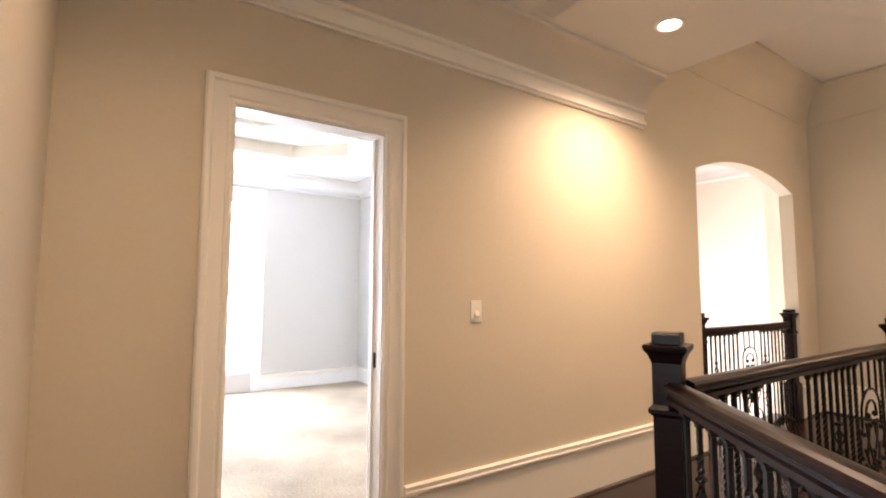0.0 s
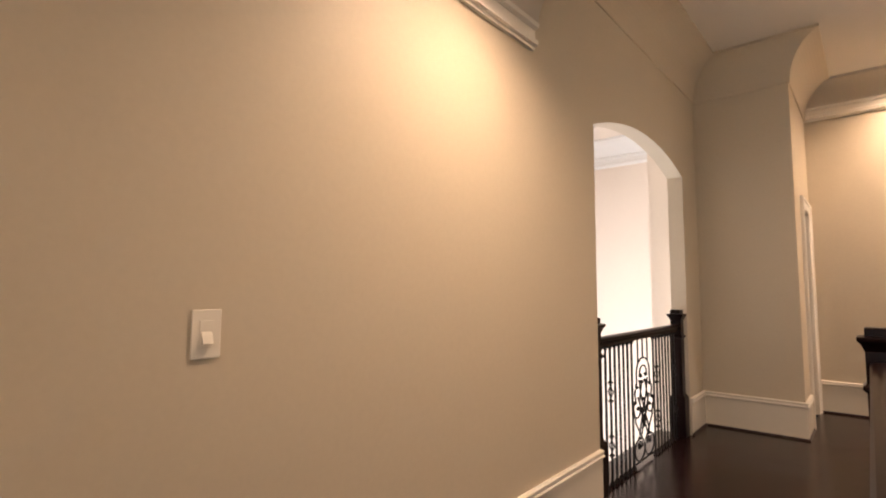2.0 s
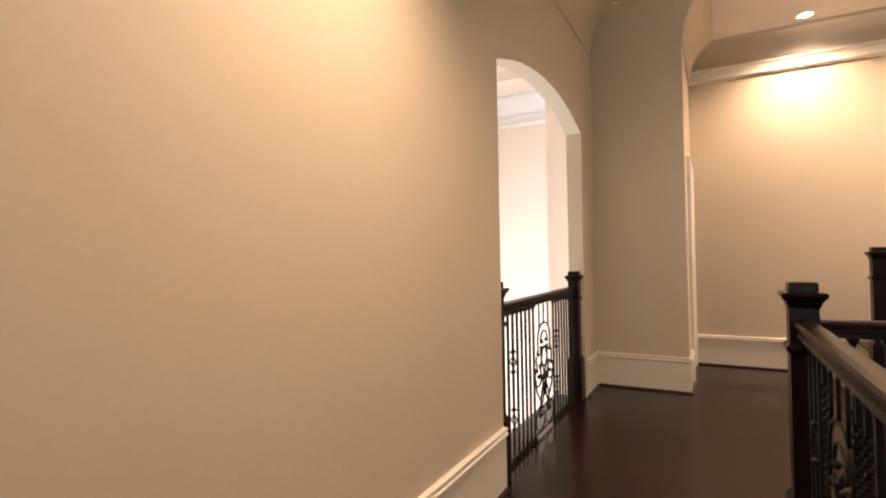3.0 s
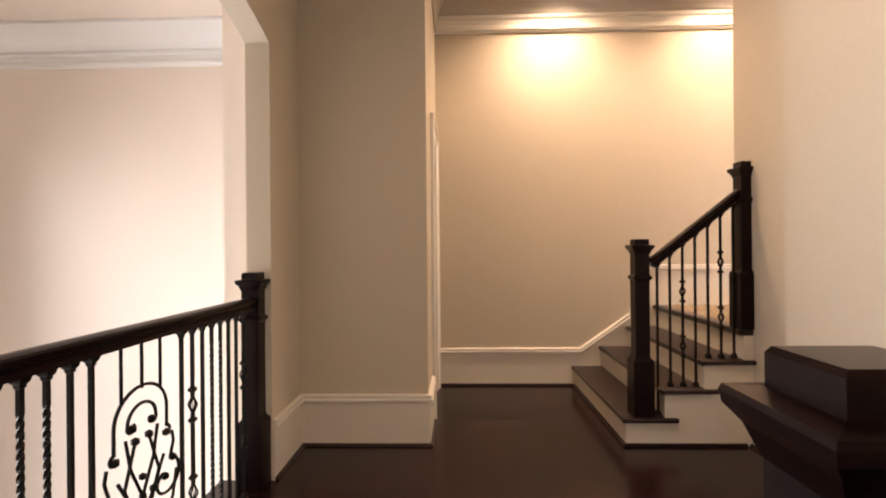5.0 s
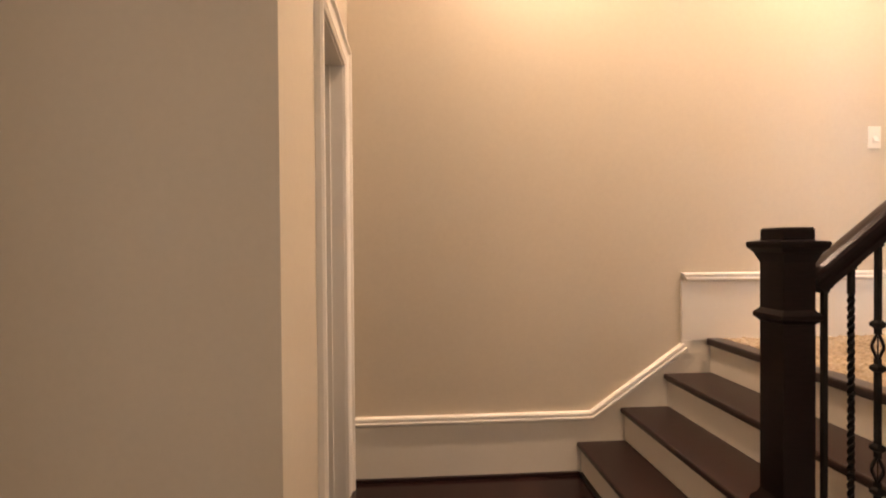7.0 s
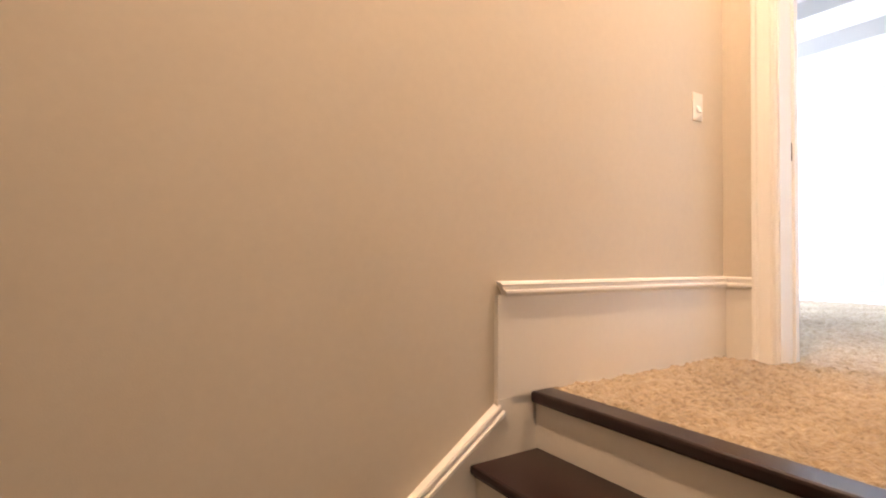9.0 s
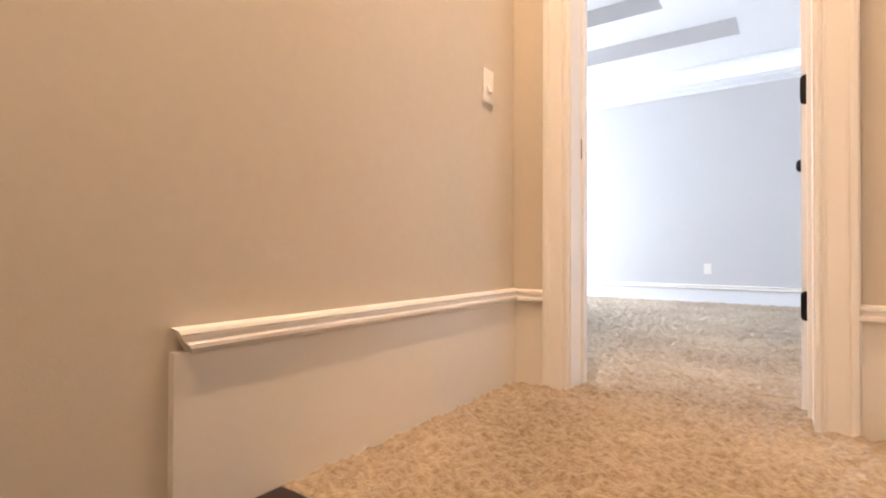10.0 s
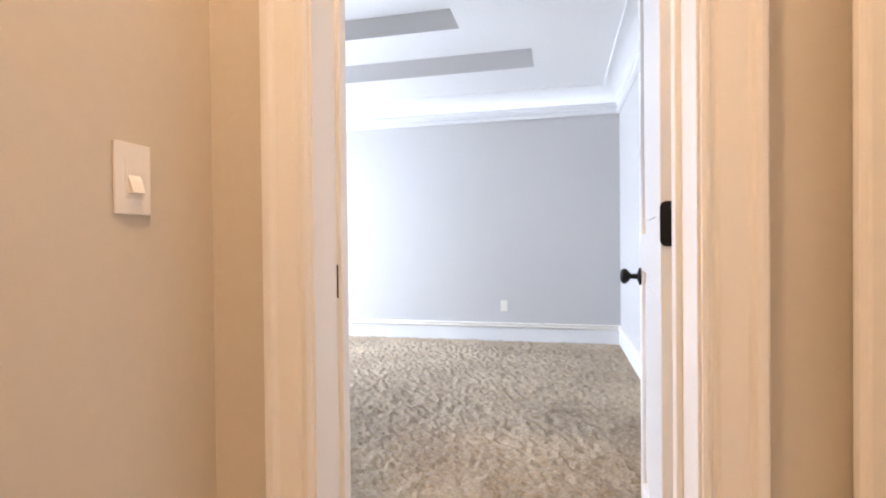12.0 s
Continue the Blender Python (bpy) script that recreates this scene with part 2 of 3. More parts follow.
def arch_header():
    bm = bmesh.new()
    half = (A1 - A0) / 2
    rad = (half * half + RISE * RISE) / (2 * RISE)
    cy, cz = (A0 + A1) / 2, SPRING + RISE - rad
    low = []
    for k in range(25):
        y = A0 + (A1 - A0) * k / 24
        low.append((y, cz + math.sqrt(rad * rad - (y - cy) ** 2)))
    ends = []
    for x in (-T, 0):
        ends.append(([bm.verts.new((x, y, z)) for y, z in low], [bm.verts.new((x, y, 4.0)) for y, z in low]))
    for k in range(24):
        for lo_, hi_ in ends:
            bm.faces.new((lo_[k], lo_[k + 1], hi_[k + 1], hi_[k]))
        bm.faces.new((ends[0][0][k], ends[1][0][k], ends[1][0][k + 1], ends[0][0][k + 1]))
        bm.faces.new((ends[0][1][k], ends[0][1][k + 1], ends[1][1][k + 1], ends[1][1][k]))
    return bm


D0, D1, DH = -6.562, -5.772, 2.225
bm = arch_header()
for b in [(-T, 0, -9.6, D0, 0, 4.0), (-T, 0, D0, D1, DH, 4.0), (-T, 0, D1, A0, -3, 4.0), (-T, 0, A1, 0.0, -3, 4.0)]:
    box(bm, *b)
structure("wall_west", bm, PAINT, "greige painted hallway wall with an arched opening", "wall")
structure("wall_corner", boxes((0, 1.3, -9.1, WY, 0, LOW)), PAINT, "greige painted wall return", "wall")
C0, C1, CH = 0.60, 1.30, 2.26
structure("wall_alcove", boxes((-T, 0.86, 0.0, 0.12, -3, 4.0), (0.74, 0.86, 0.12, C0, 0, 4.0), (0.74, 0.86, C0, C1, CH, 4.0), (0.74, 0.86, C1, 1.485, 0, 4.0)), PAINT, "greige painted wall projecting beside the arch", "wall")
structure("wall_north", boxes((0.74, 4.188, 1.485, 1.625, -0.25, 4.0)), PAINT, "greige painted wall behind the stairs", "wall")
structure("wall_east", boxes((2.76, 2.9, -9.1, -0.70, -3, 4.0), (2.9, 3.0, -0.84, -0.70, -0.25, 4.0), (3.0, 3.14, -0.84, 0.21, -0.25, 4.0)), PAINT, "greige painted stairwell wall", "wall")
structure("wall_south", boxes((1.0, 2.76, -9.1, -9.0, 0, 0.7), (1.0, 2.76, -9.1, -9.0, 2.3, LOW), (1.0, 1.6, -9.1, -9.0, 0.7, 2.3)), PAINT, "greige painted wall behind the walker", "wall")
S0, S1 = 3.31, 4.05
structure("wall_landing_south", boxes((3.14, S0, 0.09, 0.21, L - 0.3, 4.0), (S0, S1, 0.09, 0.21, L + 2.1, 4.0), (S1, 4.188, 0.09, 0.21, L - 0.3, 4.0)), PAINT, "greige painted wall along the landing", "wall")
E0, E1 = 0.447, 1.250
structure("wall_landing_east", boxes((4.188, 4.36, -0.02, E0, 0.4, 4.0), (4.188, 4.36, E0, E1, L + 2.25, 4.0), (4.188, 4.36, E1, 1.625, 0.4, 4.0)), PAINT, "greige painted wall around the bedroom doorway", "wall")

# bedroom to the west, with a tall window in its far wall
structure("wall_bedroom_west_far", boxes((-5.02, -4.9, -9.6, -7.5, 0, 3.7), (-5.02, -4.9, -5.2, -3.5, 0, 3.7), (-5.02, -4.9, -7.5, -5.2, 2.67, 3.7), (-5.02, -4.9, -7.5, -5.2, 0, 0.25)), GREY, "grey bedroom wall with a tall window", "wall")
structure("wall_bedroom_west_side", boxes((-4.9, -T, -3.6, -3.502, 0, 3.7), (-5.02, -T, -9.72, -9.6, 0, 3.7)), GREY, "grey bedroom side wall", "wall")
# foyer
structure("wall_foyer_far", boxes((-4.6, 0.74, 2.2, 2.34, -3, 4.0)), FOYER, "pale cream two-storey foyer wall in bright light", "wall")
structure("wall_foyer_pier", boxes((-0.46, -T, -0.12, 2.2, -3, 4.0)), FOYER, "pale wall return beside the arched opening", "wall")
structure("wall_foyer_side", boxes((-4.72, -4.6, -3.5, -2.3, -3, 4.0), (-4.72, -4.6, 1.5, 2.34, -3, 4.0), (-4.72, -4.6, -2.3, 1.5, 2.6, 4.0), (-4.72, -T, -3.5, -3.4, -3, 4.0)), FOYER, "pale foyer wall with a tall window", "wall")
# small room behind the narrow door
structure("wall_closet", boxes((0.0, 0.1, 0.12, 2.06, 0, 2.8), (0.1, 0.74, 1.98, 2.06, 0, 0.8), (0.1, 0.74, 1.98, 2.06, 2.1, 2.8)), PAINT, "greige painted small room wall", "wall")
structure("floor_closet", boxes((0.0, 0.74, 0.12, 1.98, -0.2, 0), (0.74, 0.86, C0, C1, -0.2, 0)), FLOOR, "dark floor of the small room", "floor")
structure("ceiling_closet", boxes((0.0, 0.74, 0.12, 2.06, 2.8, 2.9)), CEIL, "painted ceiling of the small room", "ceiling")
# bedroom to the east
structure("wall_bedroom_far", boxes((FX, FX + 0.1, 0.0, 5.1, L - 0.2, 4.2)), GREY, "grey bedroom wall in cool daylight", "wall")
structure("wall_bedroom_right", boxes((4.36, FX, -0.02, 0.10, L - 0.2, 4.2)), GREY, "grey bedroom side wall", "wall")
structure("wall_bedroom_near", boxes((4.30, 4.36, 1.625, 5.1, L - 0.2, 4.2)), GREY, "grey bedroom wall beside the doorway", "wall")
structure("wall_bedroom_window", boxes((4.36, 6.4, 5.0, 5.1, L, 4.2), (8.2, FX, 5.0, 5.1, L, 4.2), (6.4, 8.2, 5.0, 5.1, L, L + 0.35), (6.4, 8.2, 5.0, 5.1, L + 2.25, 4.2)), GREY, "grey bedroom wall with wide windows", "wall")

# ---- ceilings ----
structure("ceiling_low", boxes((0, 2.76, -9.1, STEP_Y, LOW, LOW + 0.06), (0, 2.76, STEP_Y - 0.06, STEP_Y, LOW + 0.06, HIGH)), CEIL, "smooth painted hallway ceiling", "ceiling")
structure("ceiling_high", boxes((0, 3.0, STEP_Y - 0.06, 1.485, HIGH, HIGH + 0.1), (3.0, 4.188, 0.21, 1.485, HIGH, HIGH + 0.1)), CEIL, "smooth painted raised hallway ceiling", "ceiling")


def tray(bm, x0, x1, y0, y1, z, steps):
    """A stepped ceiling: rings that rise and step inwards, then the middle."""
    for inset, rise in steps:
        i = inset
        for b in [(x0, x1, y0, y0 + i), (x0, x1, y1 - i, y1), (x0, x0 + i, y0 + i, y1 - i), (x1 - i, x1, y0 + i, y1 - i)]:
            box(bm, *b, z, z + rise)
        x0, x1, y0, y1, z = x0 + i, x1 - i, y0 + i, y1 - i, z + rise
    box(bm, x0 - 0.3, x1 + 0.3, y0 - 0.3, y1 + 0.3, z, z + 0.08)
    return bm


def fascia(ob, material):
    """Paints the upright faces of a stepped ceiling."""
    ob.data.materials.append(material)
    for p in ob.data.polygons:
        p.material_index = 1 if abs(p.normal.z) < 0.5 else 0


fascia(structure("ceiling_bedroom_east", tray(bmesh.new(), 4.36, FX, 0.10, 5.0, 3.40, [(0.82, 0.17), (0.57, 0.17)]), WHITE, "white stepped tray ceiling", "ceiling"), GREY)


def cut_ring(x0, x1, y0, y1, c):
    """A rectangle with its corners cut at 45 degrees."""
    return [(x0 + c, y0), (x1 - c, y0), (x1, y0 + c), (x1, y1 - c), (x1 - c, y1), (x0 + c, y1), (x0, y1 - c), (x0, y0 + c)]


def cut_tray(bm, x0, x1, y0, y1, z, steps, c):
    """A stepped ceiling whose raised middle has cut corners."""
    outer = cut_ring(x0, x1, y0, y1, 0.01)
    for inset, rise in steps:
        x0, x1, y0, y1 = x0 + inset, x1 - inset, y0 + inset, y1 - inset
        inner = cut_ring(x0, x1, y0, y1, c)
        rows = [[bm.verts.new((x, y, h)) for x, y in ring] for ring, h in ((outer, z), (inner, z), (inner, z + rise))]
        for a, b in zip(rows, rows[1:]):
            for i in range(8):
                j = (i + 1) % 8
                bm.faces.new((a[i], a[j], b[j], b[i]))
        outer, z = inner, z + rise
    bm.faces.new([bm.verts.new((x, y, z)) for x, y in outer])
    ring = [bm.verts.new((x, y, z + 0.3)) for x, y in cut_ring(-4.9, -T, -9.6, -3.6, 0.01)]
    bm.faces.new(ring)
    return bm


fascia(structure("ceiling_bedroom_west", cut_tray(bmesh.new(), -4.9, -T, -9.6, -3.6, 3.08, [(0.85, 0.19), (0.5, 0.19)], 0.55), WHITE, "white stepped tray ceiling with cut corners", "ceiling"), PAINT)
for ring_z, ring_in, ring_c in ((3.08, 0.85, 0.55), (3.27, 1.35, 0.55)):
    structure("trim_tray_west", sweep(cut_ring(-4.9 + ring_in, -T - ring_in, -9.6 + ring_in, -3.6 - ring_in, ring_c), [(0, ring_z - 0.004), (0.012, ring_z + 0.002), (0.016, ring_z + 0.02), (0.006, ring_z + 0.032), (0, ring_z + 0.032)], closed=True), WHITE, "white bead round the tray ceiling", "ceiling trim")
structure("ceiling_foyer", tray(bmesh.new(), -4.6, -T, -3.4, 2.2, 3.83, [(0.9, 0.15)]), FOYER, "white coffered foyer ceiling", "ceiling")

# ---- mouldings ----
# stepped lower bands, and the plaster cove above them
BANDS = [(0, -0.43), (0.024, -0.43), (0.028, -0.416), (0.052, -0.408), (0.052, -0.376), (0.030, -0.362), (0.030, -0.305), (0.058, -0.295), (0.062, -0.27), (0, -0.27)]
COVE = [(0, -0.27), (0.055, -0.27)] + [(0.055 + 0.205 * (1 - math.cos(a)), -0.27 + 0.235 * math.sin(a)) for a in [radians(90 * k / 12) for k in range(1, 13)]] + [(0.272, -0.03), (0.272, 0), (0, 0)]
PLAIN = [(0, -0.40), (0.010, -0.40), (0.014, -0.385)] + [(0.014 + 0.26 * (1 - math.cos(a)), -0.385 + 0.36 * math.sin(a)) for a in [radians(90 * k / 14) for k in range(1, 15)]] + [(0.274, 0), (0, 0)]


def crown(name, path, z, material=TRIM, scale=1.0, upper=None):
    """Moulded bands along the wall with a cove that runs up to the ceiling."""
    ob = structure(name, sweep(path, [(o * scale, z + h * scale) for o, h in BANDS]), material, "painted crown moulding with stepped lower bands", "crown moulding")
    cv = part("cove", sweep(path, [(o * scale, z + h * scale) for o, h in COVE]), upper or CEIL, ob, "smooth plaster cove")
    for p in cv.data.polygons:
        p.use_smooth = len(p.vertices) == 4 and abs(p.normal.z) > 0.05
    return ob


def plain_cove(name, path, z):
    return structure(name, sweep(path, [(o, z + h) for o, h in PLAIN]), PAINT, "smooth greige plaster cove under the ceiling", "cove")


# paths run so that the room lies to the left
crown("trim_crown_low", [(0, STEP_Y), (0, WY), (1.3, WY), (1.3, -9.0)], LOW - 0.002, TRIM, 0.87)
plain_cove("trim_cove_high", [(4.188, 0.21), (3.0, 0.21), (3.0, -0.70), (2.76, -0.70), (2.76, STEP_Y)][::-1], HIGH - 0.002)
plain_cove("trim_cove_alcove", [(0.86, 1.485), (0.86, 0), (0, 0), (0, STEP_Y)], HIGH - 0.002)
crown("trim_crown_north", [(4.188, 0.21), (4.188, 1.485), (0.86, 1.485)], HIGH - 0.002, TRIM, 0.96)
crown("trim_crown_bedroom", [(4.36, 0.10), (FX, 0.10), (FX, 5.0), (4.36, 5.0)], 3.40, WHITE, 0.62, WHITE)
crown("trim_crown_bedroom_west", [(-4.9, -9.6), (-T, -9.6), (-T, -3.6), (-4.9, -3.6), (-4.9, -9.6)], 3.078, WHITE, 0.55, WHITE)
crown("trim_crown_foyer", [(-0.46, -0.12), (-0.46, 2.2), (-4.6, 2.2), (-4.6, -3.4)], 3.828, WHITE, 1.0, WHITE)

BASE_H = 0.36


def baseboard(name, path, z=0.0, h=BASE_H, material=SKIRT, shoe=True):
    """A tall board, its moulded cap, and a dark shoe at the floor."""
    board = structure(name, sweep(path, [(0, z), (0.016, z), (0.016, z + h - 0.052), (0, z + h - 0.052)]), material, "tall cream painted baseboard with a moulded cap", "baseboard")
    cap = [(0, h - 0.052), (0.02, h - 0.052), (0.032, h - 0.044), (0.032, h - 0.034), (0.022, h - 0.030), (0.022, h - 0.018), (0.028, h - 0.014), (0.028, h - 0.006), (0.012, h), (0, h)]
    part("cap", sweep(path, [(o, z + k) for o, k in cap]), TRIM, board, "cream moulded cap")
    if shoe:
        part("shoe", sweep(path, [(0.016, z), (0.032, z), (0.030, z + 0.010), (0.024, z + 0.017), (0.016, z + 0.019)]), TREAD, board, "dark stained shoe moulding")
    return board


CW = 0.125
baseboard("baseboard_west", [(0, A0), (0, D1 + CW)])
baseboard("baseboard_corner", [(0, D0 - CW), (0, WY), (1.3, WY), (1.3, -9.0)])
baseboard("baseboard_alcove", [(0.86, C0 - CW), (0.86, 0), (0, 0), (0, A1)], 0.0, 0.345)
baseboard("baseboard_east", [(2.76, -2.86), (2.76, -0.70), (3.0, -0.70), (3.0, -0.004)])
baseboard("baseboard_east_start", [(2.76, -9.0), (2.76, DIAG - 0.1)])
baseboard("baseboard_bedroom", [(4.5, 0.10), (FX, 0.10), (FX, 5.0)], L, 0.20, WHITE, False)
baseboard("baseboard_bedroom_west", [(-T, -3.6), (-4.9, -3.6), (-4.9, -5.08)], 0, 0.22, WHITE, False)
# skirt on the stair wall: level, up the slope, then the raised landing part
BX, EX, LX = 2.24, 2.80, 2.765


def stair_skirt():
    y = 1.485
    bm = bmesh.new()
    outline = [(0.86, 0), (3.0, 0), (3.0, L - 0.05), (2.95, L + 0.04), (LX + 0.006, L + 0.04), (LX + 0.006, 0.674), (BX, BASE_H - 0.052), (0.86, BASE_H - 0.052)]
    front = [bm.verts.new((x, y - 0.016, z)) for x, z in outline]
    back = [bm.verts.new((x, y, z)) for x, z in outline]
    bm.faces.new(front)
    bm.faces.new(back[::-1])
    for i in range(len(outline)):
        j = (i + 1) % len(outline)
        bm.faces.new((front[i], back[i], back[j], front[j]))
    sk = structure("baseboard_stair", bm, SKIRT, "cream painted skirt board rising with the stairs", "baseboard")
    m = Matrix(((1, 0, 0, 0), (0, 0, -1, y), (0, 1, 0, 0), (0, 0, 0, 1)))   # (u, v, out) -> (x, y - out, z = v)
    cap = [(0.0, 0), (0.0, 0.020), (0.012, 0.032), (0.02, 0.032), (0.024, 0.022), (0.036, 0.022), (0.04, 0.028), (0.048, 0.024), (0.052, 0)]
    part("cap", sweep([(0.86, BASE_H - 0.052), (BX, BASE_H - 0.052), (EX, 0.70)], cap, m), TRIM, sk, "cream moulded cap")
    part("shoe", boxes((0.86, 2.15, y - 0.034, y - 0.016, 0, 0.019)), TREAD, sk, "dark stained shoe moulding")
    up = structure("baseboard_landing", boxes((LX, 4.188, y - 0.02, y, L + 0.0, L + 0.345)), SKIRT, "cream painted landing baseboard with a moulded cap", "baseboard")
    part("cap", sweep([(LX - 0.002, L + 0.340), (4.188, L + 0.340)], [(o, h + 0.004) for o, h in cap], m), TRIM, up, "cream moulded cap")
    for v in up.children[0].data.vertices:     # mitred end of the cap
        if v.co.x < LX:
            v.co.x += 0.6 * (L + 0.396 - v.co.z)
    part("end_strip", boxes((LX - 0.001, LX + 0.06, y - 0.0205, y, 0.675, L - 0.001)), SKIRT, up)
    return up


stair_skirt()
baseboard("baseboard_landing_east", [(4.188, E1 + 0.086), (4.188, 1.485 - 0.02)], L, 0.39, SKIRT, False)
baseboard("baseboard_landing_corner", [(4.165, 0.21), (4.188, 0.21), (4.188, E0 - 0.086)], L, 0.39, SKIRT, False)

CASING = [(0, 0), (0, 0.011), (0.008, 0.016), (0.015, 0.016), (0.019, 0.010), (0.027, 0.010), (0.033, 0.016), (0.086, 0.019), (0.092, 0.022), (0.097, 0.032), (0.108, 0.034), (0.118, 0.032), (0.125, 0.022), (0.125, 0)]


def casing(name, m, w, z0, h, width, depth, label, scale=1.0):
    """Door lining and moulded casing; local u along the wall, v up, out of the wall."""
    k = width / 0.125
    frame_ob = structure(name, sweep([(0, z0), (0, z0 + h), (w, z0 + h), (w, z0)], [(o * k - 0.012, d) for o, d in CASING], m), TRIM, label, "door casing")
    lining = bmesh.new()
    for b in [(0, 0.018, z0, z0 + h), (w - 0.018, w, z0, z0 + h), (0.018, w - 0.018, z0 + h - 0.018, z0 + h)]:
        box(lining, b[0], b[1], b[2], b[3], -depth, 0.0)
    for b in [(0.018, 0.030, z0, z0 + h - 0.018), (w - 0.030, w - 0.018, z0, z0 + h - 0.018)]:
        box(lining, b[0], b[1], b[2], b[3], -depth + 0.02, -depth + 0.055)
    bmesh.ops.transform(lining, matrix=m, verts=lining.verts)
    part("lining", lining, TRIM, frame_ob, "cream painted door lining with stop")
    return frame_ob


def wall_frame(origin, along, out):
    a, o = Vector(along), Vector(out)
    return Matrix(((a.x, 0, o.x, origin[0]), (a.y, 0, o.y, origin[1]), (a.z, 1, o.z, origin[2]), (0, 0, 0, 1)))


casing("door_1_casing", wall_frame((0, D0, 0), (0, 1, 0), (1, 0, 0)), D1 - D0, 0, DH, CW, T, "cream painted moulded casing round an open bedroom doorway")
casing("door_2_casing", wall_frame((0.86, C0, 0), (0, 1, 0), (1, 0, 0)), C1 - C0, 0, CH, 0.115, 0.12, "cream painted casing round a narrow doorway")
casing("door_3_casing", wall_frame((4.188, E1, 0), (0, -1, 0), (-1, 0, 0)), E1 - E0, L, 2.25, 0.105, 0.172, "cream painted moulded casing round the bedroom doorway")
casing("door_4_casing", wall_frame((S0, 0.21, 0), (1, 0, 0), (0, 1, 0)), S1 - S0, L, 2.1, 0.11, 0.12, "cream painted casing of a closed landing door")


# ---- doors ----
def hinge(parent, x, y, z, axis):
    """A dark butt hinge with its barrel."""
    bm = bmesh.new()
    if axis == "x":     # leaf in a plane facing -x
        lo, hi, c = y - 0.012, y + 0.046, 0.012
        outline = [(lo, z), (hi - c, z), (hi - c * 0.3, z + c * 0.3), (hi, z + c), (hi, z + 0.10 - c), (hi - c * 0.3, z + 0.10 - c * 0.3), (hi - c, z + 0.10), (lo, z + 0.10)]
        rows = [[bm.verts.new((px, py, pz)) for py, pz in outline] for px in (x - 0.004, x)]
        bm.faces.new(rows[0])
        bm.faces.new(rows[1][::-1])
        for i in range(8):
            bm.faces.new((rows[0][i], rows[1][i], rows[1][(i + 1) % 8], rows[0][(i + 1) % 8]))
        tube(bm, [(x - 0.006, y - 0.002, z - 0.004), (x - 0.006, y - 0.002, z + 0.104)], 0.008, 8)
    else:
        box(bm, x - 0.008, x + 0.010, y - 0.002, y + 0.014, z, z + 0.10, bevel=0.002)
    return part("hinge", bm, BRONZE, parent, "dark bronze butt hinge")


def knob(parent, p, d):
    """A round knob on a rosette, standing out along d."""
    bm = bmesh.new()
    to = Matrix.Translation(p) @ Vector(d).to_track_quat("Z", "Y").to_matrix().to_4x4()
    lathe(bm, [(0.030, 0), (0.031, 0.006), (0.022, 0.010), (0.010, 0.014), (0.009, 0.034), (0.018, 0.040), (0.027, 0.050), (0.027, 0.060), (0.018, 0.068), (0.004, 0.070)], 16, to)
    return part("door_knob", bm, BRONZE, parent, "dark bronze door knob", smooth=True)


def panel_door(name, w, h, label):
    """Leaf in local x (0..w), thickness in y (0..0.04), with two sunk panels a side."""
    root = tagged(new(name), label, "door")
    bm = boxes((0, 0.11, 0, 0.04, 0, h), (w - 0.11, w, 0, 0.04, 0, h), (0.11, w - 0.11, 0, 0.04, 0, 0.22), (0.11, w - 0.11, 0, 0.04, 0.95, 1.07), (0.11, w - 0.11, 0, 0.04, h - 0.13, h))
    part("leaf_frame", bm, DOORPAINT, root)
    for z0, z1 in ((0.22, 0.95), (1.07, h - 0.13)):
        pm = boxes((0.11, w - 0.11, 0.012, 0.028, z0, z1))
        box(pm, 0.15, w - 0.15, 0.007, 0.033, z0 + 0.04, z1 - 0.04, bevel=0.004)
        part("panel", pm, DOORPAINT, root)
    return root


d3 = panel_door("door_3", 0.735, 2.21, "white panelled bedroom door standing open with dark hinges")
d3.matrix_basis = pose(4.374, 0.452, L + 0.012, 0, 0, -5)
for hz in (0.30, 1.035, 1.86):
    hinge(d3, -0.001, -0.004, hz, "x")
knob(d3, (0.67, 0.04, 0.925), (0, 1, 0))
knob(d3, (0.67, 0.0, 0.925), (0, -1, 0))
part("latch_plate", boxes((0.735, 0.737, 0.008, 0.032, 0.90, 1.02)), BRONZE, d3)

d4 = panel_door("door_4", S1 - S0 - 0.04, 2.07, "white panelled landing door, closed, with dark hinges")
d4.matrix_basis = pose(S0 + 0.02, 0.16, L + 0.012)
for hz in (0.30, 1.04, 1.80):
    hinge(d4, S1 - S0 - 0.034, 0.040, hz, "y")
knob(d4, (0.06, 0.04, 0.95), (0, 1, 0))
d2 = panel_door("door_2", C1 - C0 - 0.04, 2.22, "white panelled door standing open inside the small room")
d2.matrix_basis = pose(0.74, C1 - 0.02, 0.012, 0, 0, 176)
knob(d2, (0.60, 0.04, 0.95), (0, 1, 0))


for name_, b_ in (("door_1_casing", (-0.085, -0.055, D1 - 0.020, D1 - 0.016, 0.97, 1.05)), ("door_3_casing", (4.30, 4.33, E1 - 0.020, E1 - 0.016, L + 0.93, L + 1.01))):
    part("strike_plate", boxes(b_), BRONZE, bpy.data.objects[name_], "dark bronze strike plate")

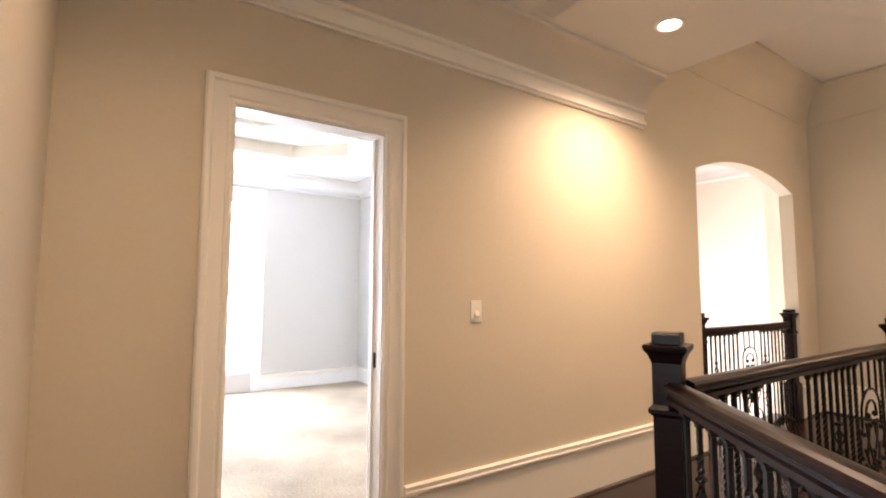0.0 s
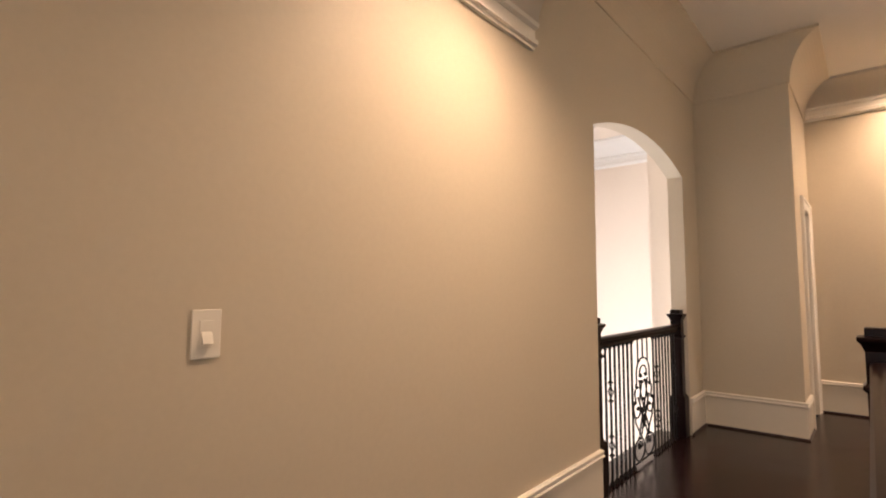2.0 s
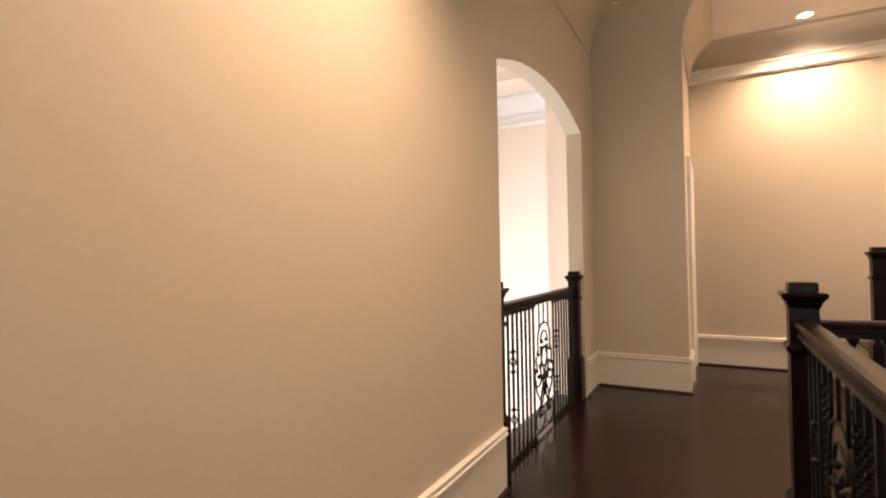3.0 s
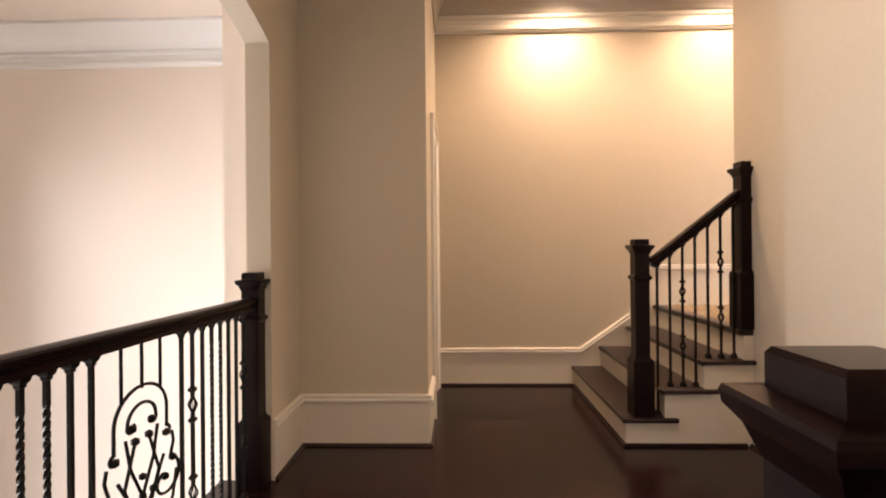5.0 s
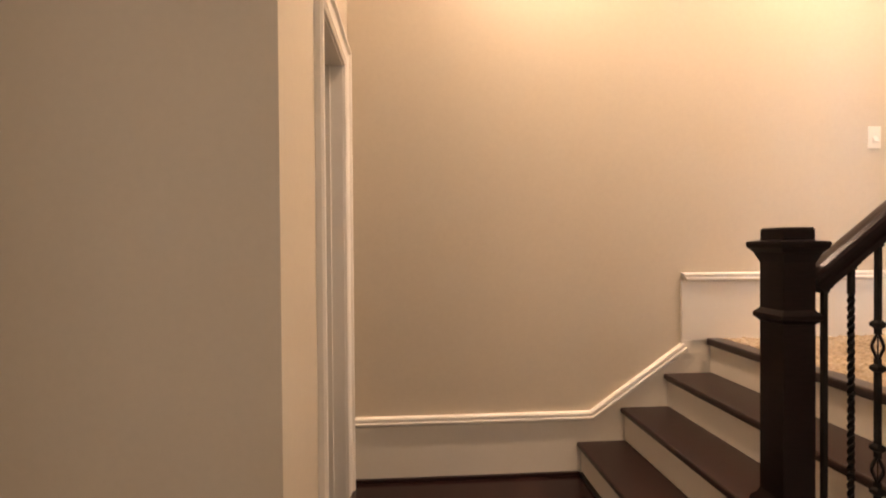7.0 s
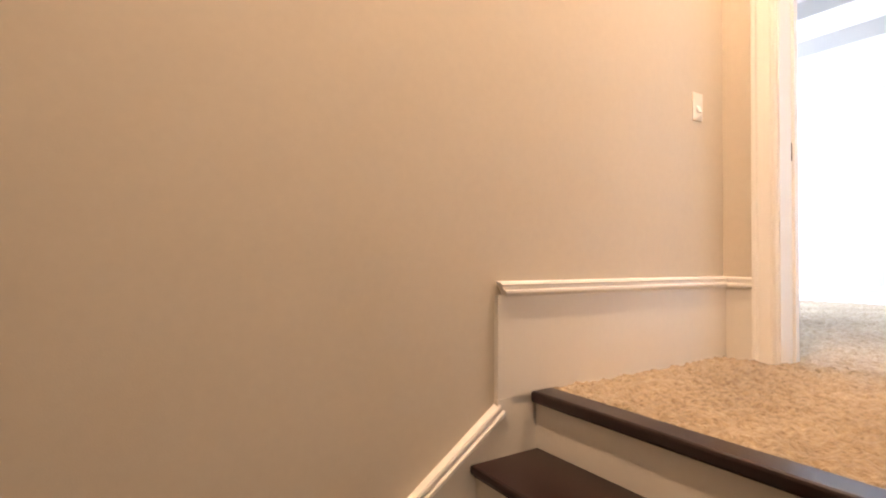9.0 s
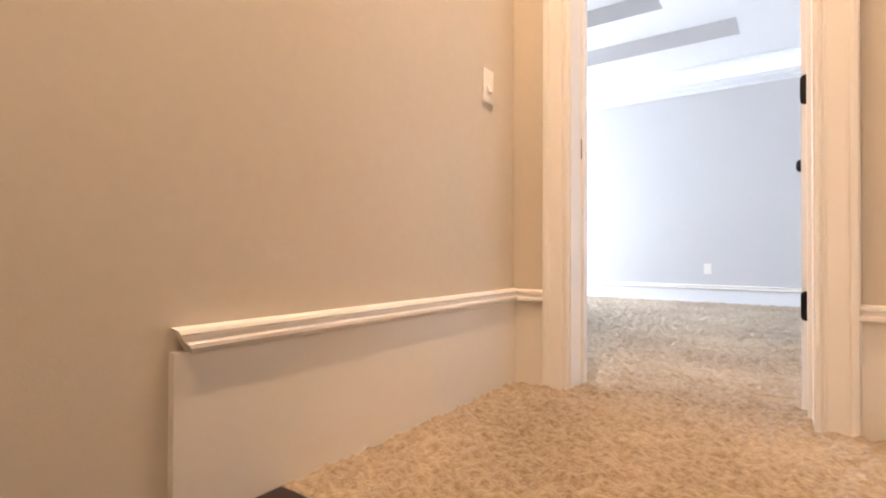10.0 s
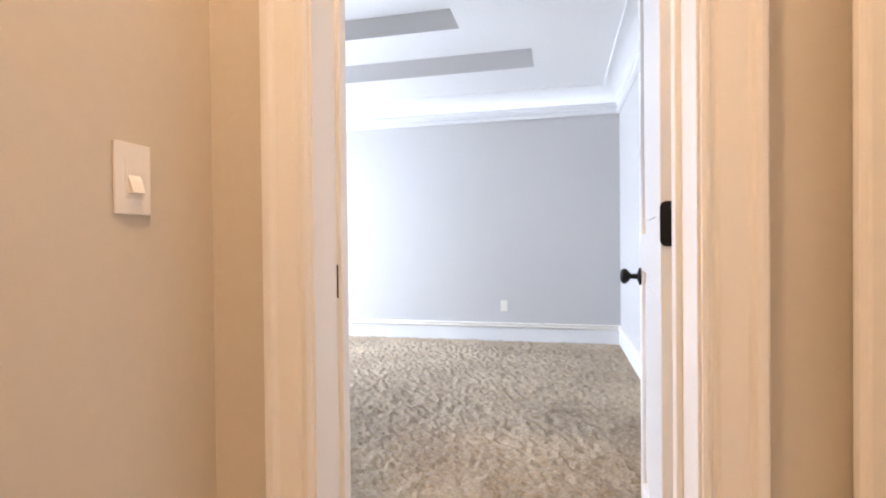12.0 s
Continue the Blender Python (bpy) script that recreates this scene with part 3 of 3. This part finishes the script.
# ---- windows ----
def window(name, m, w, h, cols, rows, label):
    """Frame, glazing bars and panes; local x along, z up, in the plane y = 0."""
    ob = tagged(part(name, boxes((0, 0.06, -0.03, 0.03, 0, h), (w - 0.06, w, -0.03, 0.03, 0, h), (0.06, w - 0.06, -0.03, 0.03, 0, 0.06), (0.06, w - 0.06, -0.03, 0.03, h - 0.06, h)), WHITE), label, "window", kind="structure")
    ob.matrix_basis = m
    for i in range(1, cols):
        x = w * i / cols
        part("glazing_bar", boxes((x - 0.02, x + 0.02, -0.02, 0.02, 0.06, h - 0.06)), WHITE, ob)
    for j in range(1, rows):
        z = h * j / rows
        part("glazing_bar", boxes((0.06, w - 0.06, -0.018, 0.018, z - 0.015, z + 0.015)), WHITE, ob)
    pane = part("pane", boxes((0.06, w - 0.06, -0.003, 0.003, 0.06, h - 0.06)), GLASS, ob)
    pane.visible_shadow = False
    return ob


window("window_1", pose(-4.96, -7.5, 0.25, 0, 0, 90), 2.3, 2.42, 3, 1, "tall white framed bedroom window full of daylight")
window("window_2", pose(-4.66, -2.3, -3.0, 0, 0, 90), 3.8, 5.6, 3, 4, "tall white framed foyer window full of daylight")
window("window_3", pose(6.4, 5.05, L + 0.35, 0, 0, 0), 1.8, 1.9, 2, 1, "wide white framed bedroom window full of daylight")
window("window_4", pose(0.1, 2.02, 0.8, 0, 0, 0), 0.64, 1.3, 1, 2, "small white framed window")
# unseen window, added to hold the extra daylight behind the walker
window("window_5", pose(1.6, -9.05, 0.7, 0, 0, 0), 1.16, 1.6, 2, 1, "unseen white framed window added at the hallway end for daylight")
structure("trim_window", sweep([(-5.2, 0.0), (-5.2, 2.67), (-7.5, 2.67), (-7.5, 0.0)], [(-o * 1.1, d) for o, d in CASING], Matrix(((0, 0, 1, -4.9), (1, 0, 0, 0), (0, 1, 0, 0), (0, 0, 0, 1)))), WHITE, "white moulded window casing", "window casing")


# ---- stairs ----
NOSE = [2.138, 2.395, 2.652, 2.909]
RUN = 0.257


def stairs():
    root = tagged(new("staircase"), "four steps with dark stained treads and cream painted risers", "staircase")
    for i, x in enumerate(NOSE):
        z = (i + 1) * R
        part("riser", boxes((x + 0.028, x + 0.046, 0.02, 1.468, i * R, z - 0.03)), SKIRT, root, "cream painted riser")
        if i < 3:
            bm = bmesh.new()
            box(bm, x, x + RUN + 0.046, 0.0, 1.468, z - 0.03, z, bevel=0.009)
            box(bm, x, x + RUN + 0.11, -0.034, 0.001, z - 0.03, z - 0.0005, bevel=0.009)
            part("tread", bm, TREAD, root, "dark stained wooden tread with a rounded nosing")
            part("scotia", boxes((x + 0.018, x + 0.028, 0.0, 1.468, z - 0.042, z - 0.03)), TREAD, root)
        else:
            part("nosing", boxes((x, x + 0.10, 0.0, 1.466, z - 0.03, z + 0.012), bevel=0.010), TREAD, root, "dark stained landing nosing")
    bm = bmesh.new()
    pts = [(NOSE[0] + 0.028, 0)]
    for i, x in enumerate(NOSE[:3]):
        pts += [(x + 0.028, (i + 1) * R - 0.03), (NOSE[i + 1] + 0.028, (i + 1) * R - 0.03)]
    pts += [(NOSE[3] + 0.028, L - 0.03), (3.0, L - 0.03), (3.0, 0)]
    f = [bm.verts.new((x, 0.0, z)) for x, z in pts]
    b = [bm.verts.new((x, 0.02, z)) for x, z in pts]
    bm.faces.new(f)
    bm.faces.new(b[::-1])
    for i in range(len(pts)):
        j = (i + 1) % len(pts)
        bm.faces.new((f[i], b[i], b[j], f[j]))
    part("stringer", bm, SKIRT, root, "cream painted open stringer")
    part("shoe", boxes((2.15, 2.95, -0.016, 0.0, 0, 0.019), (2.150, 2.166, 0.0, 1.45, 0, 0.019)), TREAD, root)
    return root


stairs()


# ---- railings ----
def newel(parent, x, y, z, h, w, turn=0):
    """A square box newel: plinth, shaft, collar, flared cap and block."""
    q = w / 2
    bm = bmesh.new()
    square_turn(bm, [(q * 1.42, 0), (q * 1.42, 0.36), (q * 1.34, 0.372), (q * 1.12, 0.384), (q, 0.40), (q, h - 0.275), (q * 1.28, h - 0.262), (q * 1.28, h - 0.25), (q, h - 0.235), (q, h - 0.09)])
    ob = part("newel_post", bm, WOOD, parent, "dark espresso box newel post")
    ob.matrix_basis = pose(x, y, z, 0, 0, turn)
    cm = bmesh.new()
    square_turn(cm, [(q * 1.02, h - 0.10), (q * 1.12, h - 0.088), (q * 1.25, h - 0.072), (q * 1.5, h - 0.058), (q * 1.55, h - 0.046), (q * 1.5, h - 0.040), (q * 0.98, h - 0.036), (q * 0.98, h - 0.006), (q * 0.9, h)])
    part("newel_cap", cm, WOOD, ob)
    return ob


def bar_mesh(kind, h):
    """An iron baluster of height h: plain, twist, or with one or two forged knuckles."""
    bm = bmesh.new()
    r = 0.0068
    ends_lo = [(0.016, 0), (0.016, 0.012), (0.011, 0.028), (r, 0.032)]
    ends_hi = [(r, h - 0.034), (0.010, h - 0.032), (0.010, h - 0.024), (0.016, h - 0.016), (0.019, h)]
    mid = []
    if kind == "twist":
        mid = [(r * 1.05, 0.10 + (h - 0.2) * k / 60) for k in range(61)]
        square_turn(bm, ends_lo + mid + ends_hi, 7.0, 0.10, h - 0.10)
    else:
        centres = {"plain": [], "single": [0.5], "double": [0.28, 0.66]}[kind]
        for c in centres:
            z = h * c
            mid += [(r, z - 0.078), (0.014, z - 0.070), (0.014, z - 0.060), (r, z - 0.052), (r, z - 0.036), (0.0012, z - 0.034), (0.0012, z + 0.034), (r, z + 0.036), (r, z + 0.052), (0.014, z + 0.060), (0.014, z + 0.070), (r, z + 0.078)]
        square_turn(bm, ends_lo + mid + ends_hi)
        for c in centres:
            for dx, dy in ((1, 0), (-1, 0), (0, 1), (0, -1)):
                tube(bm, [(0.003 * dx, 0.003 * dy, h * c - 0.037), (0.019 * dx, 0.019 * dy, h * c - 0.004), (0.019 * dx, 0.019 * dy, h * c + 0.004), (0.003 * dx, 0.003 * dy, h * c + 0.037)], 0.0042, 5)
    me = bpy.data.meshes.new("baluster")
    bmesh.ops.recalc_face_normals(bm, faces=bm.faces)
    bm.to_mesh(me)
    bm.free()
    me.materials.append(IRON)
    return me


def baluster(parent, me, x, y, z, turn=0):
    ob = new("baluster", me)
    ob.parent = parent
    ob.matrix_basis = pose(x, y, z, 0, 0, turn)
    return ob


RAIL = [(0.030, -0.062), (0.030, -0.046), (0.022, -0.040), (0.022, -0.030), (0.036, -0.022), (0.038, -0.008), (0.030, -0.001), (0.014, 0.004), (0, 0.005)]
RAIL = RAIL + [(-o, h) for o, h in RAIL[-2::-1]]


def handrail(parent, p, q):
    """A moulded dark wooden rail from p to q; the height is that of its top."""
    a, b = Vector(p), Vector(q)
    d = (b - a).normalized()
    side = Vector((-d.y, d.x, 0)).normalized()
    up = d.cross(side) * -1
    if up.z < 0:
        up = -up
    bm = bmesh.new()
    rings = [[bm.verts.new(c + side * o + up * h) for o, h in RAIL] for c in (a, b)]
    k = len(RAIL)
    for j in range(k):
        bm.faces.new((rings[0][j], rings[0][(j + 1) % k], rings[1][(j + 1) % k], rings[1][j]))
    bm.faces.new(rings[0])
    bm.faces.new(rings[1][::-1])
    return part("handrail", bm, WOOD, parent, "moulded dark espresso handrail")


def spiral(cx, cz, r0, r1, a0, a1, steps=20):
    return [(cx + (r0 + (r1 - r0) * k / steps) * math.cos(radians(a0 + (a1 - a0) * k / steps)), cz + (r0 + (r1 - r0) * k / steps) * math.sin(radians(a0 + (a1 - a0) * k / steps))) for k in range(steps + 1)]


def scroll_panel(parent, m, h):
    """A forged panel: horseshoe top, side scrolls, crossed bars and round feet; local x across, z up."""
    r = 0.0065
    bars = []
    top = h - 0.16
    # horseshoe and its inner curls
    bars.append([(-0.115, top - 0.20)] + spiral(0, top - 0.115, 0.115, 0.115, 180, 0, 18) + [(0.115, top - 0.20)])
    for s in (-1, 1):
        bars.append([(s * x, z) for x, z in spiral(0.112, top - 0.215, 0.022, 0.010, 90, -190, 10)])
        bars.append([(s * x, z) for x, z in spiral(0.0, top - 0.125, 0.062, 0.062, 90, 0, 8)] + [(s * x, z) for x, z in spiral(0.044, top - 0.135, 0.020, 0.010, 0, -230, 10)])
        # long legs that cross in the middle
        bars.append([(s * 0.07, top - 0.17), (s * 0.05, top - 0.28), (s * 0.0, top - 0.40), (s * -0.06, top - 0.52), (s * -0.085, top - 0.60)])
        bars.append([(s * 0.03, top - 0.19), (s * 0.075, top - 0.34), (s * 0.03, top - 0.46), (s * -0.03, top - 0.56)])
        bars.append([(s * 0.10, top - 0.30), (s * 0.05, top - 0.40), (s * -0.01, top - 0.50), (s * -0.045, top - 0.60)])
        # side scrolls
        bars.append([(s * x, z) for x, z in spiral(0.105, top - 0.40, 0.085, 0.025, 70, -250, 22)])
        bars.append([(s * 0.135, top - 0.32), (s * 0.150, top - 0.27), (s * 0.142, top - 0.23)])
        # round feet
        bars.append([(s * x, z) for x, z in spiral(0.085, 0.125, 0.085, 0.085, 140, -200, 24)])
        bars.append([(s * x, z) for x, z in spiral(0.085, 0.15, 0.045, 0.012, 200, -120, 16)])
        bars.append([(s * 0.02, 0.18), (s * 0.085, 0.26), (s * 0.145, 0.34), (s * 0.165, 0.44)])
    bars.append([(-0.16, 0.03), (0.16, 0.03)])
    bars += [[(x, top - 0.01 if x == 0 else top - 0.04), (x, h)] for x in (-0.085, 0.0, 0.085)]
    bm = bmesh.new()
    for b in bars:
        tube(bm, [(x * 1.3, 0, z) for x, z in b], r, 6)
    for s in (-1, 1):
        for x, z in ((0.112, top - 0.222), (0.044, top - 0.14), (0.03, top - 0.19), (0.105, top - 0.39), (0.085, 0.15), (0.145, top - 0.335), (0.05, top - 0.40), (0.03, top - 0.50), (0.085, top - 0.62)):
            bmesh.ops.create_icosphere(bm, subdivisions=1, radius=0.017, matrix=Matrix.Translation((s * x * 1.3, 0, z)))
    for z in (top - 0.33, top - 0.40, top - 0.47, top - 0.54):
        bmesh.ops.create_icosphere(bm, subdivisions=1, radius=0.015, matrix=Matrix.Translation((0, 0, z)))
    ob = part("scroll_panel", bm, IRON, parent, "black forged scroll panel with curls", smooth=True)
    ob.matrix_basis = m
    return ob


def run_railing(name, label, p, q, z=0.0, newels=(), panels=(), kinds=("plain", "double", "plain", "twist", "twist"), step=0.085, width=0.105, height=1.2, rail=1.05):
    """A level railing between two plan points with its newels, bars and scroll panels."""
    root = tagged(new(name), label, "railing", "hallway railings")
    high = rail - 0.06
    meshes = {k: bar_mesh(k, high) for k in ("plain", "twist", "double")}
    a, b = Vector((*p, 0)), Vector((*q, 0))
    d = (b - a).normalized()
    span = (b - a).length
    for nx, ny, *turned in newels:
        newel(root, nx, ny, z, height, width, *turned)
    handrail(root, (a.x, a.y, z + rail), (b.x, b.y, z + rail))
    turn = math.degrees(math.atan2(d.y, d.x))
    for s in panels:
        c = a + d * s
        scroll_panel(root, pose(c.x, c.y, z, 0, 0, turn), high)
    count = max(1, round(span / step))
    for i in range(1, count):
        s = span * i / count
        if any(abs(s - c) < 0.2 for c in panels):
            continue
        c = a + d * s
        baluster(root, meshes[kinds[i % len(kinds)]], c.x, c.y, z, turn)
    return root


NA, NB = (1.375, -5.43), (1.39, -2.93)
run_railing("arch_railing", "dark wood and black iron railing across the arched opening", (-0.075, A1 - 0.12), (-0.075, A0 + 0.12), newels=((-0.075, A1 - 0.068), (-0.075, A0 + 0.068)), panels=(0.93,), kinds=("plain", "double", "plain", "plain", "twist", "twist"), height=1.19, width=0.094)
run_railing("stairwell_railing", "dark wood and black iron railing along the stairwell", (1.398, NA[1] + 0.05), (1.393, NB[1] - 0.05), newels=((*NA, 20),), panels=(0.75, 1.85), height=1.238, width=0.089, rail=1.075)
run_railing("stairwell_railing", "dark wood and black iron railing closing the stairwell end", (NB[0] + 0.05, NB[1]), (2.76, NB[1]), newels=(NB,), kinds=("plain", "double", "plain", "double"), step=0.10, height=1.222, width=0.096, rail=1.075)
run_railing("stairwell_railing", "angled dark wood and black iron stairwell railing", (NA[0] + 0.04, NA[1] - 0.035), (2.76, DIAG), kinds=("plain", "double", "twist"), rail=1.075)


def stair_railing():
    root = tagged(new("stair_railing"), "dark wood and black iron railing climbing the four steps", "railing")
    newel(root, 2.288, 0.06, R, 1.366 - R, 0.095)
    newel(root, 2.982, 0.056, L + 0.012, 1.876 - L - 0.012, 0.098)
    x0, z0, x1, z1 = 2.34, 1.225, 2.935, 1.695
    handrail(root, (x0, 0.06, z0), (x1, 0.06, z1))
    for i in range(7):
        x = 2.402 + 0.084 * i
        zt = z0 + (z1 - z0) * (x - x0) / (x1 - x0) - 0.065
        step = sum(1 for k in NOSE[:3] if x > k + 0.01)
        zb = step * R
        baluster(root, bar_mesh({2: "double", 5: "double"}.get(i, "twist" if i % 2 else "plain"), zt - zb), x, 0.06, zb)
    return root


stair_railing()


# ---- small fixtures ----
def switch(m, label):
    """A rocker switch on a bevelled plate; local x across, z up, out along -y."""
    root = tagged(new("light_switch"), label, "light switch", "light switches")
    part("plate", boxes((-0.040, 0.040, -0.006, 0, -0.066, 0.066), bevel=0.002), PLASTIC, root)
    part("bezel", boxes((-0.0185, 0.0185, -0.0068, -0.005, -0.036, 0.036), bevel=0.0006), PLASTIC, root)
    bm = bmesh.new()
    v = [bm.verts.new(c) for c in [(-0.014, -0.006, 0.008), (0.014, -0.006, 0.008), (0.014, -0.011, -0.003), (-0.014, -0.011, -0.003), (-0.014, -0.019, -0.026), (0.014, -0.019, -0.026), (-0.014, -0.006, -0.028), (0.014, -0.006, -0.028)]]
    for ids in ((0, 1, 2, 3), (3, 2, 5, 4), (4, 5, 7, 6), (0, 3, 4, 6), (1, 7, 5, 2), (0, 6, 7, 1)):
        bm.faces.new([v[i] for i in ids])
    part("rocker", bm, PLASTIC, root)
    root.matrix_basis = m
    return root


switch(pose(0, -5.16, 1.256, 0, 0, 90), "white rocker light switch on the greige hallway wall")
switch(pose(3.965, 1.485, 1.94, 0, 0, 0), "white rocker light switch beside the bedroom doorway")


def outlet(m):
    root = tagged(new("wall_outlet"), "white duplex wall outlet low on the grey wall", "outlet")
    part("plate", boxes((-0.036, 0.036, -0.006, 0, -0.058, 0.058), bevel=0.002), PLASTIC, root)
    for z in (-0.022, 0.022):
        part("socket", boxes((-0.017, 0.017, -0.009, -0.006, z - 0.014, z + 0.014), bevel=0.003), PLASTIC, root)
    root.matrix_basis = m
    return root


outlet(pose(FX, 1.30, L + 0.38, 0, 0, -90))


def downlight(x, y, z):
    root = tagged(new("recessed_downlight"), "round recessed ceiling downlight with a glowing warm lens", "downlight", "ceiling downlights")
    rim = bmesh.new()
    prof = [(0.066, -0.001), (0.094, -0.001), (0.092, -0.008), (0.078, -0.010), (0.068, -0.006)]
    seg = 28
    rings = [[rim.verts.new((r * math.cos(2 * math.pi * k / seg), r * math.sin(2 * math.pi * k / seg), h)) for k in range(seg)] for r, h in prof]
    for i in range(len(prof)):
        a, b = rings[i], rings[(i + 1) % len(prof)]
        for j in range(seg):
            rim.faces.new((a[j], a[(j + 1) % seg], b[(j + 1) % seg], b[j]))
    part("rim", rim, CHROME, root, smooth=True)
    lens = lathe(bmesh.new(), [(0.066, -0.004), (0.06, -0.006), (0.03, -0.008), (0.002, -0.009)], 24)
    part("lens", lens, BULB, root, "glowing warm lens")
    root.location = (x, y, z)
    return root


# the last two fixtures go with the added, unseen lamps
for lx, ly, lz, watts in LAMPS:
    downlight(lx, ly, lz)


def vent(x, y, z):
    root = tagged(new("ceiling_vent"), "small grey slatted ceiling air vent", "vent")
    part("frame", boxes((-0.15, 0.15, -0.085, -0.07, -0.008, 0), (-0.15, 0.15, 0.07, 0.085, -0.008, 0), (-0.15, -0.135, -0.07, 0.07, -0.008, 0), (0.135, 0.15, -0.07, 0.07, -0.008, 0)), CEIL, root)
    for i in range(8):
        yy = -0.06 + i * 0.017
        part("slat", boxes((-0.135, 0.135, yy, yy + 0.009, -0.007, -0.001)), CEIL, root)
    root.matrix_basis = pose(x, y, z)
    return root


vent(0.42, -4.85, LOW)


def detector(x, y, z, size=1.0):
    root = tagged(new("smoke_detector"), "round white ceiling smoke detector" if size == 1 else "small flat white ceiling detector", "smoke detector")
    part("base", lathe(bmesh.new(), [(0.06, 0), (0.06, -0.012), (0.055, -0.014), (0.001, -0.014)], 24), PLASTIC, root)
    part("cover", lathe(bmesh.new(), [(0.05, -0.014), (0.048, -0.032), (0.035, -0.04), (0.001, -0.041)], 24), PLASTIC, root)
    root.location, root.scale = (x, y, z), (size, size, size * size)
    return root


detector(2.67, 1.02, HIGH)
detector(2.83, 0.96, HIGH, 0.75)
